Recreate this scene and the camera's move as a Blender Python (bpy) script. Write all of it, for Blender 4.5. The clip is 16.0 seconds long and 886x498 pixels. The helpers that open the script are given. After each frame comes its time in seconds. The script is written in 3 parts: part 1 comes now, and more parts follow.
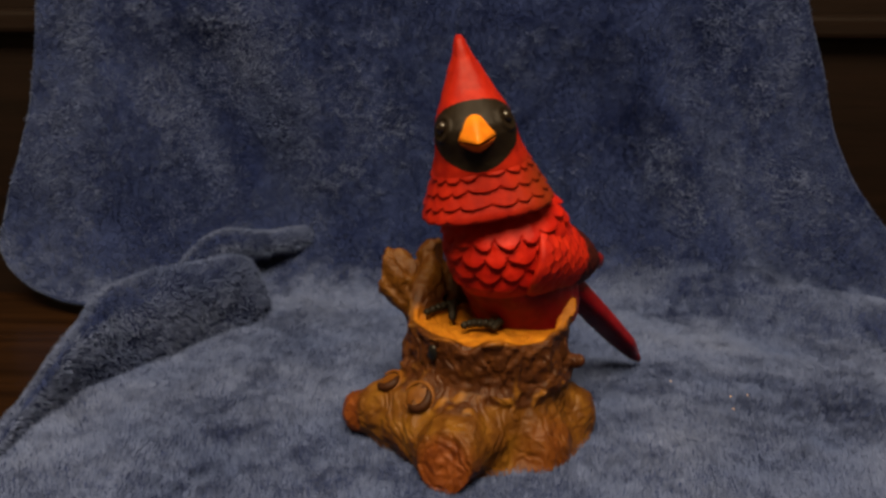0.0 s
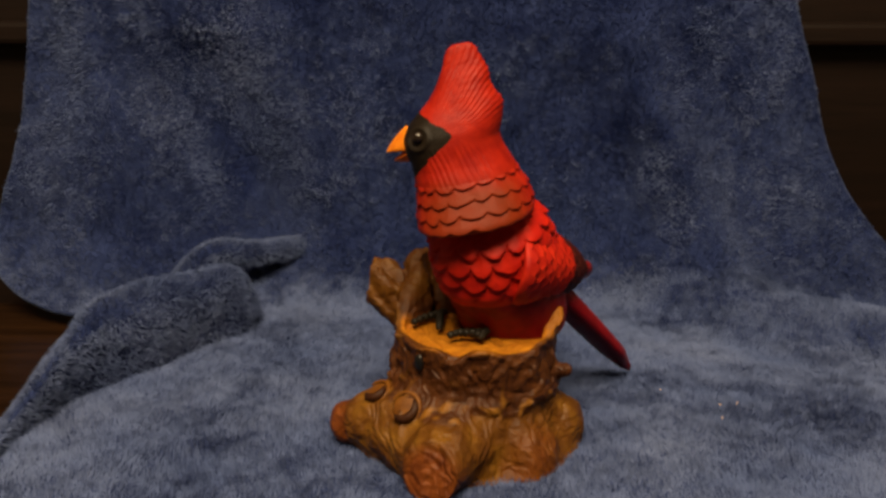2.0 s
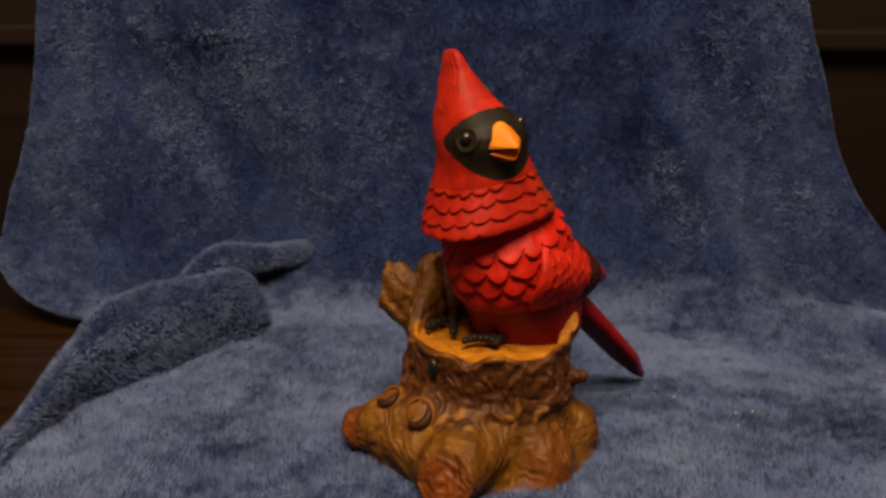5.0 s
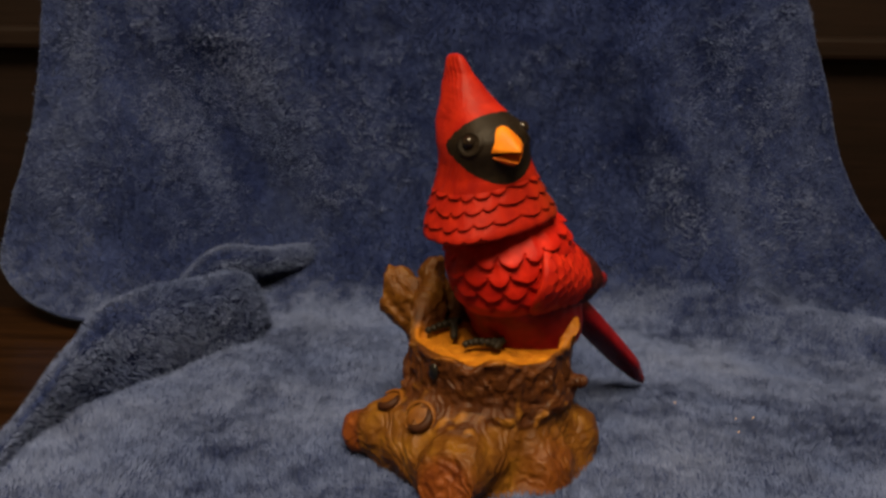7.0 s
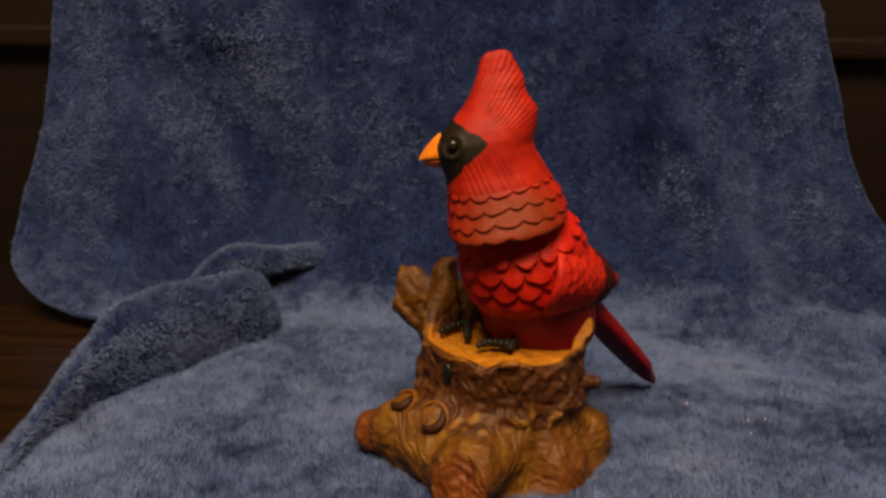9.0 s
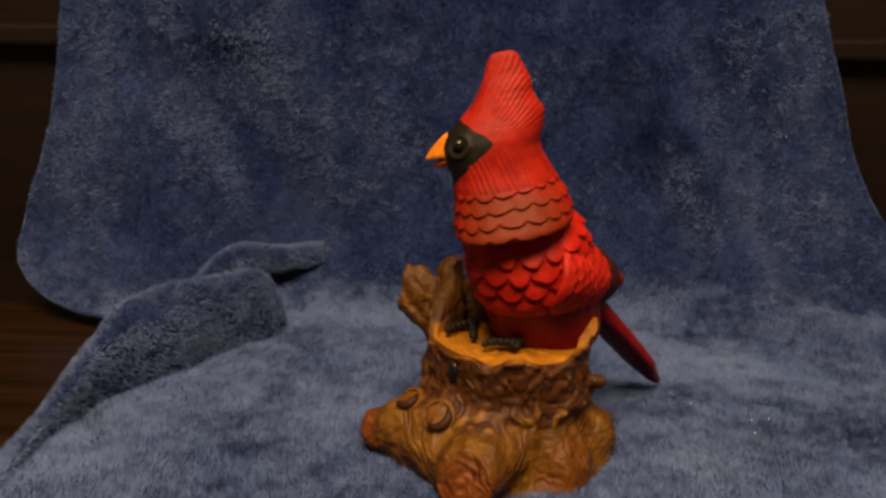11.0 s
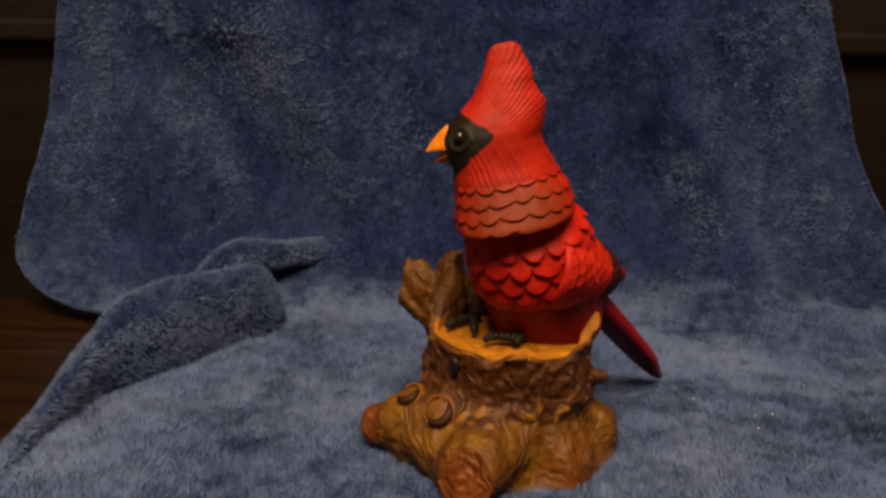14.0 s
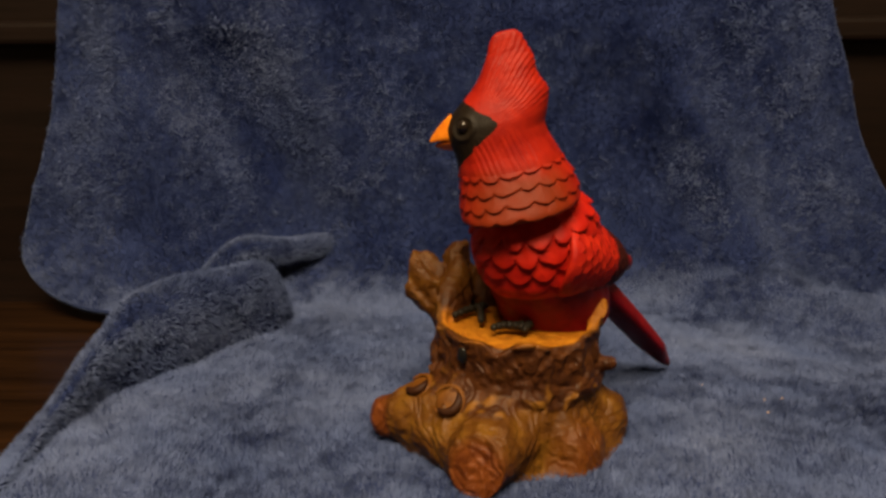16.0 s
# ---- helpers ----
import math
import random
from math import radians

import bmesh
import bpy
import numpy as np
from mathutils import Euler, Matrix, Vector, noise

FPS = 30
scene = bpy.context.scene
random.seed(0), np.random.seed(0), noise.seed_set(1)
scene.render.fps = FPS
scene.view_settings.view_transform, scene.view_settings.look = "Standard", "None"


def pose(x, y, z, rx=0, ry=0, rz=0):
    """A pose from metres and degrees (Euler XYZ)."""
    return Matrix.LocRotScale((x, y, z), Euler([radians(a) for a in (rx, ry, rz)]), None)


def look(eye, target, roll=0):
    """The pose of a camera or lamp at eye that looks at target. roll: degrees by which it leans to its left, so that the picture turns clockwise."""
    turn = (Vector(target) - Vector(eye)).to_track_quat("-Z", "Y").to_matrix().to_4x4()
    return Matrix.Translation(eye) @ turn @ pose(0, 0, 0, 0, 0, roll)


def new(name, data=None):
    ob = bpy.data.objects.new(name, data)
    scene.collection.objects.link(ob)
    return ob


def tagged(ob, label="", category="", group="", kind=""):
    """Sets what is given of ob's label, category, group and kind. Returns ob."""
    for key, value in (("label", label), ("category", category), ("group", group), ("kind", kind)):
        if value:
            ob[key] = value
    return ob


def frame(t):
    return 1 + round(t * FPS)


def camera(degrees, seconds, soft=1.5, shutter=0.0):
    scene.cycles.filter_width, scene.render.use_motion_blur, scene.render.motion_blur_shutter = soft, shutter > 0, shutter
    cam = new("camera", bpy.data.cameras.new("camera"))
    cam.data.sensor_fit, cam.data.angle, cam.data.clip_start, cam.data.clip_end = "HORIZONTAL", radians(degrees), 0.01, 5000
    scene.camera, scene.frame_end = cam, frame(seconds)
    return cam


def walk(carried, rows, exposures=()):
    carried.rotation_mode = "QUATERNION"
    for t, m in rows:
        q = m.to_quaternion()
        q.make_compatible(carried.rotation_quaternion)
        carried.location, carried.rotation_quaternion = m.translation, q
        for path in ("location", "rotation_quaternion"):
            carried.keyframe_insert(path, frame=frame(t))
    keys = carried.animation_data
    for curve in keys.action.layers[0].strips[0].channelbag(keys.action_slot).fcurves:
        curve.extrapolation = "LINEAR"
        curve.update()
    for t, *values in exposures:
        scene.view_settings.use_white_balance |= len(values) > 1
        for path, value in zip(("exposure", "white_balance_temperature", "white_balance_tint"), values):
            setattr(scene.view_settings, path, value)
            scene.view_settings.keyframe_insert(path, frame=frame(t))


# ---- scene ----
cam = camera(60.0, 16.0, soft=2.9, shutter=0.8)
PATH = [
    (0, (-0.002, -0.326, 0.163), (0.007, 1.617, -0.313), 0.4),
    (0.5, (-0.001, -0.324, 0.161), (0.01, 1.619, -0.312), 0.4),
    (1, (0.001, -0.325, 0.163), (0.014, 1.618, -0.313), 0.2),
    (1.5, (0.002, -0.325, 0.163), (0.011, 1.621, -0.301), 0.2),
    (2, (0.004, -0.326, 0.164), (0.012, 1.621, -0.293), 0.1),
    (2.5, (0.003, -0.325, 0.164), (0.007, 1.623, -0.291), 0.2),
    (3, (0.001, -0.325, 0.164), (0.003, 1.623, -0.289), 0.4),
    (3.5, (0.001, -0.325, 0.163), (0.0, 1.625, -0.282), 0.4),
    (4, (0.0, -0.322, 0.163), (0.004, 1.626, -0.288), 0.3),
    (6.5, (-0.002, -0.323, 0.162), (0.004, 1.63, -0.266), 0.5),
    (7, (-0.002, -0.323, 0.162), (0.001, 1.63, -0.267), 0.8),
    (7.5, (-0.002, -0.324, 0.163), (0.002, 1.63, -0.267), 0.7),
    (8, (-0.004, -0.324, 0.163), (-0.004, 1.63, -0.265), 0.8),
    (8.5, (-0.005, -0.323, 0.163), (-0.01, 1.629, -0.271), 0.8),
    (9, (-0.006, -0.323, 0.163), (-0.014, 1.629, -0.271), 0.9),
    (11.5, (-0.008, -0.325, 0.163), (-0.02, 1.628, -0.271), 1.1),
    (12, (-0.007, -0.323, 0.161), (-0.021, 1.629, -0.273), 1.0),
    (12.5, (-0.008, -0.323, 0.162), (-0.023, 1.628, -0.276), 1.2),
    (13, (-0.008, -0.323, 0.162), (-0.022, 1.628, -0.275), 1.1),
    (13.5, (-0.009, -0.323, 0.162), (-0.024, 1.628, -0.28), 1.2),
    (14, (-0.008, -0.322, 0.161), (-0.021, 1.629, -0.28), 1.0),
    (14.5, (-0.006, -0.321, 0.159), (-0.017, 1.63, -0.282), 1.0),
    (15, (-0.005, -0.322, 0.159), (-0.017, 1.629, -0.283), 1.1),
    (15.5, (-0.006, -0.321, 0.159), (-0.019, 1.628, -0.286), 1.1),
    (16, (-0.009, -0.323, 0.158), (-0.031, 1.626, -0.289), -0.3),
]
walk(cam, [(t, look(eye, target, roll)) for t, eye, target, roll in PATH])

# ---- world and lamps ----
world = bpy.data.worlds.new("room_air")
world.use_nodes = True
scene.world = world
world.node_tree.nodes["Background"].inputs[0].default_value = (1.0, 0.80, 0.60, 1)
world.node_tree.nodes["Background"].inputs[1].default_value = 0.02
scene.view_settings.exposure = 0.0


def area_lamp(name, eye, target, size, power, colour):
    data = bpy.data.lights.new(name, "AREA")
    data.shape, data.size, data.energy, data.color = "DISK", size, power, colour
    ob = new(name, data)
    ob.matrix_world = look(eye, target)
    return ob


# unseen light without a fixture, added in mid-air for the room's overhead light
area_lamp("unseen_room_light", (-0.04, -0.72, 1.30), (0.0, 0.05, 0.0), 0.85, 38.5, (1.0, 0.76, 0.47))


# ---- materials ----
def material(name, colour, rough=0.6, metal=0.0, sheen=0.0, spec=0.5):
    m = bpy.data.materials.new(name)
    m.use_nodes = True
    b = m.node_tree.nodes["Principled BSDF"]
    b.inputs["Base Color"].default_value = (*colour, 1)
    b.inputs["Roughness"].default_value = rough
    b.inputs["Metallic"].default_value = metal
    b.inputs["Specular IOR Level"].default_value = spec
    if sheen:
        b.inputs["Sheen Weight"].default_value = sheen
        b.inputs["Sheen Roughness"].default_value = 0.4
    return m, m.node_tree.nodes, m.node_tree.links, b


def noise_node(n, l, scale, detail=4.0, vector=None, rough=0.55):
    t = n.new("ShaderNodeTexNoise")
    t.inputs["Scale"].default_value, t.inputs["Detail"].default_value = scale, detail
    t.inputs["Roughness"].default_value = rough
    if vector is not None:
        l.new(vector, t.inputs["Vector"])
    return t.outputs["Fac"]


def ramp(n, l, fac, stops):
    r = n.new("ShaderNodeValToRGB")
    e = r.color_ramp.elements
    while len(e) < len(stops):
        e.new(0.5)
    for k, (p, c) in zip(e, stops):
        k.position, k.color = p, (*c, 1)
    l.new(fac, r.inputs[0])
    return r.outputs[0]


def mix(n, l, fac, a, b, mode="MIX"):
    m = n.new("ShaderNodeMix")
    m.data_type, m.blend_type = "RGBA", mode
    if isinstance(fac, float):
        m.inputs[0].default_value = fac
    else:
        l.new(fac, m.inputs[0])
    for s, i in ((a, 6), (b, 7)):
        if isinstance(s, tuple):
            m.inputs[i].default_value = (*s, 1)
        else:
            l.new(s, m.inputs[i])
    return m.outputs[2]


def bump(n, l, b, height, strength, distance):
    k = n.new("ShaderNodeBump")
    k.inputs["Strength"].default_value, k.inputs["Distance"].default_value = strength, distance
    l.new(height, k.inputs["Height"])
    l.new(k.outputs[0], b.inputs["Normal"])


def coords(n):
    return n.new("ShaderNodeTexCoord").outputs["Object"]


def attribute(n, name):
    a = n.new("ShaderNodeAttribute")
    a.attribute_name = name
    return a.outputs["Fac"]


def paint(name, low, high, rough=0.50, scale=180.0, second=None, layer="coat", relief=0.35, brown_side=None):
    """Brushed resin paint: two tones of one colour, and a second colour where the painted layer says so."""
    m, n, l, b = material(name, high, rough, spec=0.2)
    v = coords(n)
    tone = ramp(n, l, noise_node(n, l, scale, 5, v), [(0.32, low), (0.68, high)])
    if brown_side:
        tone = mix(n, l, attribute(n, "brown_side"), tone, brown_side)
    if second:
        edge = n.new("ShaderNodeMapRange")
        edge.inputs["From Min"].default_value, edge.inputs["From Max"].default_value = 0.42, 0.58
        add = n.new("ShaderNodeMath")
        add.operation = "MULTIPLY_ADD"
        l.new(noise_node(n, l, 900, 3, v), add.inputs[0])
        add.inputs[1].default_value = 0.22
        l.new(attribute(n, layer), add.inputs[2])
        sub = n.new("ShaderNodeMath")
        sub.operation = "SUBTRACT"
        l.new(add.outputs[0], sub.inputs[0])
        sub.inputs[1].default_value = 0.11
        l.new(sub.outputs[0], edge.inputs["Value"])
        other = ramp(n, l, noise_node(n, l, 300, 4, v), [(0.3, tuple(0.6 * c for c in second)), (0.7, second)])
        tone = mix(n, l, edge.outputs[0], tone, other)
    l.new(tone, b.inputs["Base Color"])
    rr = n.new("ShaderNodeMapRange")
    l.new(noise_node(n, l, 240, 3, v), rr.inputs["Value"])
    rr.inputs["To Min"].default_value, rr.inputs["To Max"].default_value = rough - 0.1, rough + 0.14
    l.new(rr.outputs[0], b.inputs["Roughness"])
    bump(n, l, b, noise_node(n, l, 1300, 4, v), relief, 0.0006)
    return m


HEAD_RED = paint("head_paint", (0.28, 0.007, 0.003), (0.43, 0.017, 0.004), second=(0.014, 0.009, 0.005), layer="mask", brown_side=(0.13, 0.028, 0.004))
CRIMSON = paint("crimson_paint", (0.16, 0.0016, 0.004), (0.25, 0.003, 0.007), rough=0.42)
BODY_RED = paint("body_paint", (0.36, 0.006, 0.003), (0.55, 0.016, 0.004), second=(0.20, 0.003, 0.005), layer="belly")
WING_RED = paint("wing_paint", (0.34, 0.008, 0.004), (0.52, 0.020, 0.006), second=(0.060, 0.008, 0.008), layer="flight")
TIP = paint("wing_tip_paint", (0.11, 0.004, 0.004), (0.20, 0.008, 0.006), rough=0.35)
ORANGE = paint("beak_paint", (0.68, 0.17, 0.008), (0.85, 0.27, 0.014), rough=0.38)
LOWER = paint("lower_beak_paint", (0.52, 0.10, 0.008), (0.70, 0.17, 0.012), rough=0.4)
FOOT = paint("foot_paint", (0.006, 0.005, 0.004), (0.026, 0.021, 0.014), rough=0.42, scale=700)
EYE = material("eye_gloss", (0.014, 0.009, 0.006), 0.22)[0]
DARK = paint("dark_brown_paint", (0.020, 0.006, 0.002), (0.045, 0.014, 0.004), rough=0.5)
HOLE = material("sensor_black", (0.006, 0.006, 0.006), 0.3)[0]


def stump_paint():
    m, n, l, b = material("stump_paint", (0.3, 0.14, 0.04), 0.42, spec=0.25)
    v = coords(n)
    base = ramp(n, l, noise_node(n, l, 90, 6, v), [(0.28, (0.060, 0.019, 0.003)), (0.5, (0.120, 0.045, 0.005)), (0.75, (0.22, 0.100, 0.011))])
    bark = ramp(n, l, noise_node(n, l, 160, 6, v, 0.7), [(0.35, (0.034, 0.010, 0.003)), (0.62, (0.085, 0.027, 0.006)), (0.85, (0.20, 0.078, 0.012))])
    top = ramp(n, l, noise_node(n, l, 220, 4, v), [(0.3, (0.38, 0.125, 0.008)), (0.7, (0.56, 0.22, 0.015))])
    tip = ramp(n, l, noise_node(n, l, 200, 4, v), [(0.3, (0.09, 0.020, 0.004)), (0.7, (0.20, 0.054, 0.009))])
    c = mix(n, l, attribute(n, "tips"), base, tip)
    c = mix(n, l, attribute(n, "bark"), c, bark)
    c = mix(n, l, attribute(n, "dry"), c, (0.45, 0.20, 0.022))
    c = mix(n, l, attribute(n, "wood"), c, top)
    l.new(c, b.inputs["Base Color"])
    w = n.new("ShaderNodeTexWave")
    w.inputs["Scale"].default_value, w.inputs["Distortion"].default_value, w.inputs["Detail"].default_value = 45, 34, 3
    w.inputs["Detail Scale"].default_value = 0.9
    l.new(v, w.inputs["Vector"])
    both = n.new("ShaderNodeMath")
    both.operation = "MULTIPLY_ADD"
    l.new(w.outputs["Fac"], both.inputs[0])
    both.inputs[1].default_value = 0.5
    l.new(noise_node(n, l, 420, 5, v, 0.65), both.inputs[2])
    bump(n, l, b, both.outputs[0], 0.75, 0.0010)
    return m


STUMP = stump_paint()


def fleece():
    """Plush: a deep blue pile that goes pale at grazing angles, brushed in patches."""
    m, n, l, b = material("blue_fleece", (0.1, 0.16, 0.42), 1.0, sheen=1.0, spec=0.0)
    v = coords(n)
    brushed = noise_node(n, l, 15, 6, v, 0.62)
    tuft = noise_node(n, l, 95, 5, v, 0.7)
    fine = noise_node(n, l, 520, 4, v, 0.75)
    c = ramp(n, l, brushed, [(0.33, (0.012, 0.020, 0.080)), (0.62, (0.032, 0.050, 0.155))])
    c = mix(n, l, 0.65, c, ramp(n, l, tuft, [(0.30, (0.45, 0.47, 0.55)), (0.70, (1.35, 1.35, 1.30))]), "MULTIPLY")
    c = mix(n, l, 0.8, c, ramp(n, l, fine, [(0.28, (0.45, 0.45, 0.5)), (0.72, (1.3, 1.3, 1.3))]), "MULTIPLY")
    l.new(c, b.inputs["Base Color"])
    patch = ramp(n, l, noise_node(n, l, 26, 3, v, 0.6), [(0.60, (1.0, 1.0, 1.0)), (0.70, (0.55, 0.60, 0.72))])
    c = mix(n, l, 1.0, c, patch, "MULTIPLY")
    l.new(c, b.inputs["Base Color"])
    both = n.new("ShaderNodeMath")
    both.operation = "MULTIPLY"
    l.new(brushed, both.inputs[0])
    l.new(tuft, both.inputs[1])
    bare = n.new("ShaderNodeMath")
    bare.operation = "MULTIPLY"
    l.new(both.outputs[0], bare.inputs[0])
    l.new(patch, bare.inputs[1])
    both = bare
    w = n.new("ShaderNodeMapRange")
    l.new(both.outputs[0], w.inputs["Value"])
    w.inputs["From Min"].default_value, w.inputs["From Max"].default_value = 0.14, 0.32
    w.inputs["To Min"].default_value, w.inputs["To Max"].default_value = 0.15, 0.4
    l.new(w.outputs[0], b.inputs["Sheen Weight"])
    b.inputs["Sheen Tint"].default_value = (0.52, 0.67, 1.0, 1)
    b.inputs["Sheen Roughness"].default_value = 0.5
    h = n.new("ShaderNodeMath")
    h.operation = "MULTIPLY_ADD"
    l.new(tuft, h.inputs[0])
    h.inputs[1].default_value = 1.5
    l.new(fine, h.inputs[2])
    bump(n, l, b, h.outputs[0], 0.48, 0.0024)
    return m


FLEECE = fleece()


def pile_fibre():
    """Blue plush fibres, each of a slightly different shade, in paler and deeper patches."""
    m, n, l, b = material("blue_pile", (0.09, 0.15, 0.38), 0.9, sheen=0.0, spec=0.1)
    v = coords(n)
    c = ramp(n, l, noise_node(n, l, 14, 5, v, 0.6), [(0.30, (0.084, 0.124, 0.285)), (0.70, (0.140, 0.186, 0.352))])
    each = n.new("ShaderNodeNewGeometry").outputs["Random Per Island"]
    c = mix(n, l, 1.0, c, ramp(n, l, each, [(0.0, (0.78, 0.78, 0.82)), (1.0, (1.22, 1.21, 1.18))]), "MULTIPLY")
    l.new(c, b.inputs["Base Color"])
    return m


PILE = pile_fibre()


def wood(name, low, high, rough):
    m, n, l, b = material(name, high, rough, spec=0.22)
    mp = n.new("ShaderNodeMapping")
    mp.inputs["Scale"].default_value = (2.0, 26.0, 26.0)
    l.new(coords(n), mp.inputs["Vector"])
    c = ramp(n, l, noise_node(n, l, 3.0, 7, mp.outputs[0], 0.65), [(0.3, low), (0.7, high)])
    l.new(c, b.inputs["Base Color"])
    bump(n, l, b, noise_node(n, l, 9.0, 5, mp.outputs[0]), 0.25, 0.001)
    return m


SEAT_WOOD = wood("worn_brown_wood", (0.006, 0.0026, 0.001), (0.028, 0.012, 0.0045), 0.32)
BACK_WOOD = wood("dark_stained_wood", (0.004, 0.0018, 0.0012), (0.010, 0.0045, 0.003), 0.5)


def plaster(name, low, high):
    m, n, l, b = material(name, high, 0.9)
    l.new(ramp(n, l, noise_node(n, l, 6, 6, coords(n)), [(0.3, low), (0.7, high)]), b.inputs["Base Color"])
    bump(n, l, b, noise_node(n, l, 90, 4, coords(n)), 0.2, 0.002)
    return m


WALL = plaster("room_plaster", (0.42, 0.36, 0.28), (0.50, 0.43, 0.34))
GLINT = material("glitter_foil", (0.90, 0.66, 0.48), 0.35, 0.0)[0]


# ---- mesh tools ----
def mesh_object(name, verts, faces, mat, parent=None, label="", smooth=True):
    me = bpy.data.meshes.new(name)
    me.from_pydata([tuple(map(float, v)) for v in verts], [], [tuple(map(int, f)) for f in faces])
    me.materials.append(mat)
    if smooth:
        me.polygons.foreach_set("use_smooth", [True] * len(me.polygons))
    me.update()
    ob = new(name, me)
    if parent is not None:
        ob.parent = parent
    return tagged(ob, label)


def part(name, bm, mat, parent, label="", smooth=True):
    bmesh.ops.recalc_face_normals(bm, faces=bm.faces)
    me = bpy.data.meshes.new(name)
    bm.to_mesh(me)
    bm.free()
    me.materials.append(mat)
    if smooth:
        me.polygons.foreach_set("use_smooth", [True] * len(me.polygons))
    ob = new(name, me)
    ob.parent = parent
    return tagged(ob, label)


def layer(ob, name, values):
    a = ob.data.attributes.new(name, "FLOAT", "POINT")
    a.data.foreach_set("value", np.asarray(values, dtype=np.float32))


def grid_faces(rows, cols, closed):
    i = np.arange(rows - 1)[:, None] * cols
    j = np.arange(cols if closed else cols - 1)[None, :]
    k = (j + 1) % cols
    return np.stack([i + j, i + k, i + cols + k, i + cols + j], -1).reshape(-1, 4)


def capped(verts, faces, rows, cols):
    """Close both ends of a closed loft with a fan."""
    verts = np.vstack([verts, verts[:cols].mean(0), verts[-cols:].mean(0)])
    n = rows * cols
    out = [tuple(f) for f in faces]
    last = (rows - 1) * cols
    for j in range(cols):
        k = (j + 1) % cols
        out.append((k, j, n))
        out.append((last + j, last + k, n + 1))
    return verts, out


def rolling(p, freq, seed):
    """Smooth value noise in -1..1 at points p (n x 3)."""
    q = np.asarray(p) * freq + seed * 17.31
    i = np.floor(q).astype(np.int64)
    f = q - i
    f = f * f * (3 - 2 * f)

    def lattice(a):
        h = (a[..., 0] * 374761393 + a[..., 1] * 668265263 + a[..., 2] * 2147483647 + seed * 1013) & 0xFFFFFFFF
        h = ((h ^ (h >> 13)) * 1274126177) & 0xFFFFFFFF
        return ((h ^ (h >> 16)) & 0xFFFF) / 32767.5 - 1

    total = 0
    for dx in (0, 1):
        for dy in (0, 1):
            for dz in (0, 1):
                w = (f[..., 0] if dx else 1 - f[..., 0]) * (f[..., 1] if dy else 1 - f[..., 1]) * (f[..., 2] if dz else 1 - f[..., 2])
                total = total + w * lattice(i + np.array([dx, dy, dz]))
    return total


def ease(a, b, x):
    t = np.clip((x - a) / (b - a), 0, 1)
    return t * t * (3 - 2 * t)


def blend(a, b, k):
    """Smooth union of two distances."""
    h = np.clip(0.5 + 0.5 * (b - a) / k, 0, 1)
    return b + (a - b) * h - k * h * (1 - h)


def cone(p, a, b, ra, rb):
    """Distance to a round cone between a and b."""
    a, b = np.array(a), np.array(b)
    t = np.clip(((p - a) @ (b - a)) / ((b - a) @ (b - a)), 0, 1)
    return np.linalg.norm(p - (a + t[..., None] * (b - a)), axis=-1) - (ra + (rb - ra) * t)


def surface_net(fn, low, high, step):
    """Quads of the zero surface of fn in a box."""
    n = [int(math.ceil((h - l) / step)) + 1 for l, h in zip(low, high)]
    ax = [low[k] + step * np.arange(n[k]) for k in range(3)]
    p = np.stack(np.meshgrid(*ax, indexing="ij"), -1)
    v = fn(p.reshape(-1, 3)).reshape(n)
    s = v < 0
    acc = np.zeros([k - 1 for k in n] + [3])
    cnt = np.zeros([k - 1 for k in n])
    quads = []
    for d in range(3):
        e, g = [(d + 1) % 3, (d + 2) % 3][0], [(d + 1) % 3, (d + 2) % 3][1]
        lo, hi = [slice(None)] * 3, [slice(None)] * 3
        lo[d], hi[d] = slice(0, -1), slice(1, None)
        a, b = v[tuple(lo)], v[tuple(hi)]
        cross = s[tuple(lo)] != s[tuple(hi)]
        idx = np.argwhere(cross)
        t = (a[cross] / (a[cross] - b[cross]))
        pos = idx.astype(float)
        pos[:, d] += t
        for oe in (0, -1):
            for og in (0, -1):
                c = idx.copy()
                c[:, e] += oe
                c[:, g] += og
                ok = ((c >= 0) & (c < np.array(acc.shape[:3]))).all(1)
                np.add.at(acc, tuple(c[ok].T), pos[ok])
                np.add.at(cnt, tuple(c[ok].T), 1)
        quads.append((d, e, g, idx, s[tuple(lo)][cross]))
    used = cnt > 0
    number = -np.ones(cnt.shape, dtype=np.int64)
    number[used] = np.arange(used.sum())
    verts = acc[used] / cnt[used][:, None] * step + np.array(low)
    faces = []
    for d, e, g, idx, inside in quads:
        ok = (idx[:, e] > 0) & (idx[:, g] > 0) & (idx[:, e] < cnt.shape[e]) & (idx[:, g] < cnt.shape[g])
        idx, inside = idx[ok], inside[ok]
        c = []
        for oe, og in ((-1, -1), (0, -1), (0, 0), (-1, 0)):
            k = idx.copy()
            k[:, e] += oe
            k[:, g] += og
            c.append(number[tuple(k.T)])
        q = np.stack(c, 1)
        q[~inside] = q[~inside][:, ::-1]
        faces.append(q)
    return verts, np.vstack(faces)


def box_bm(x0, x1, y0, y1, z0, z1, bevel):
    bm = bmesh.new()
    bmesh.ops.create_cube(bm, size=1)
    for v in bm.verts:
        v.co = Vector(((x0 + x1) / 2 + v.co.x * (x1 - x0), (y0 + y1) / 2 + v.co.y * (y1 - y0), (z0 + z1) / 2 + v.co.z * (z1 - z0)))
    if bevel:
        bmesh.ops.bevel(bm, geom=bm.edges[:], offset=bevel, segments=3, affect="EDGES", profile=0.5)
    return bm


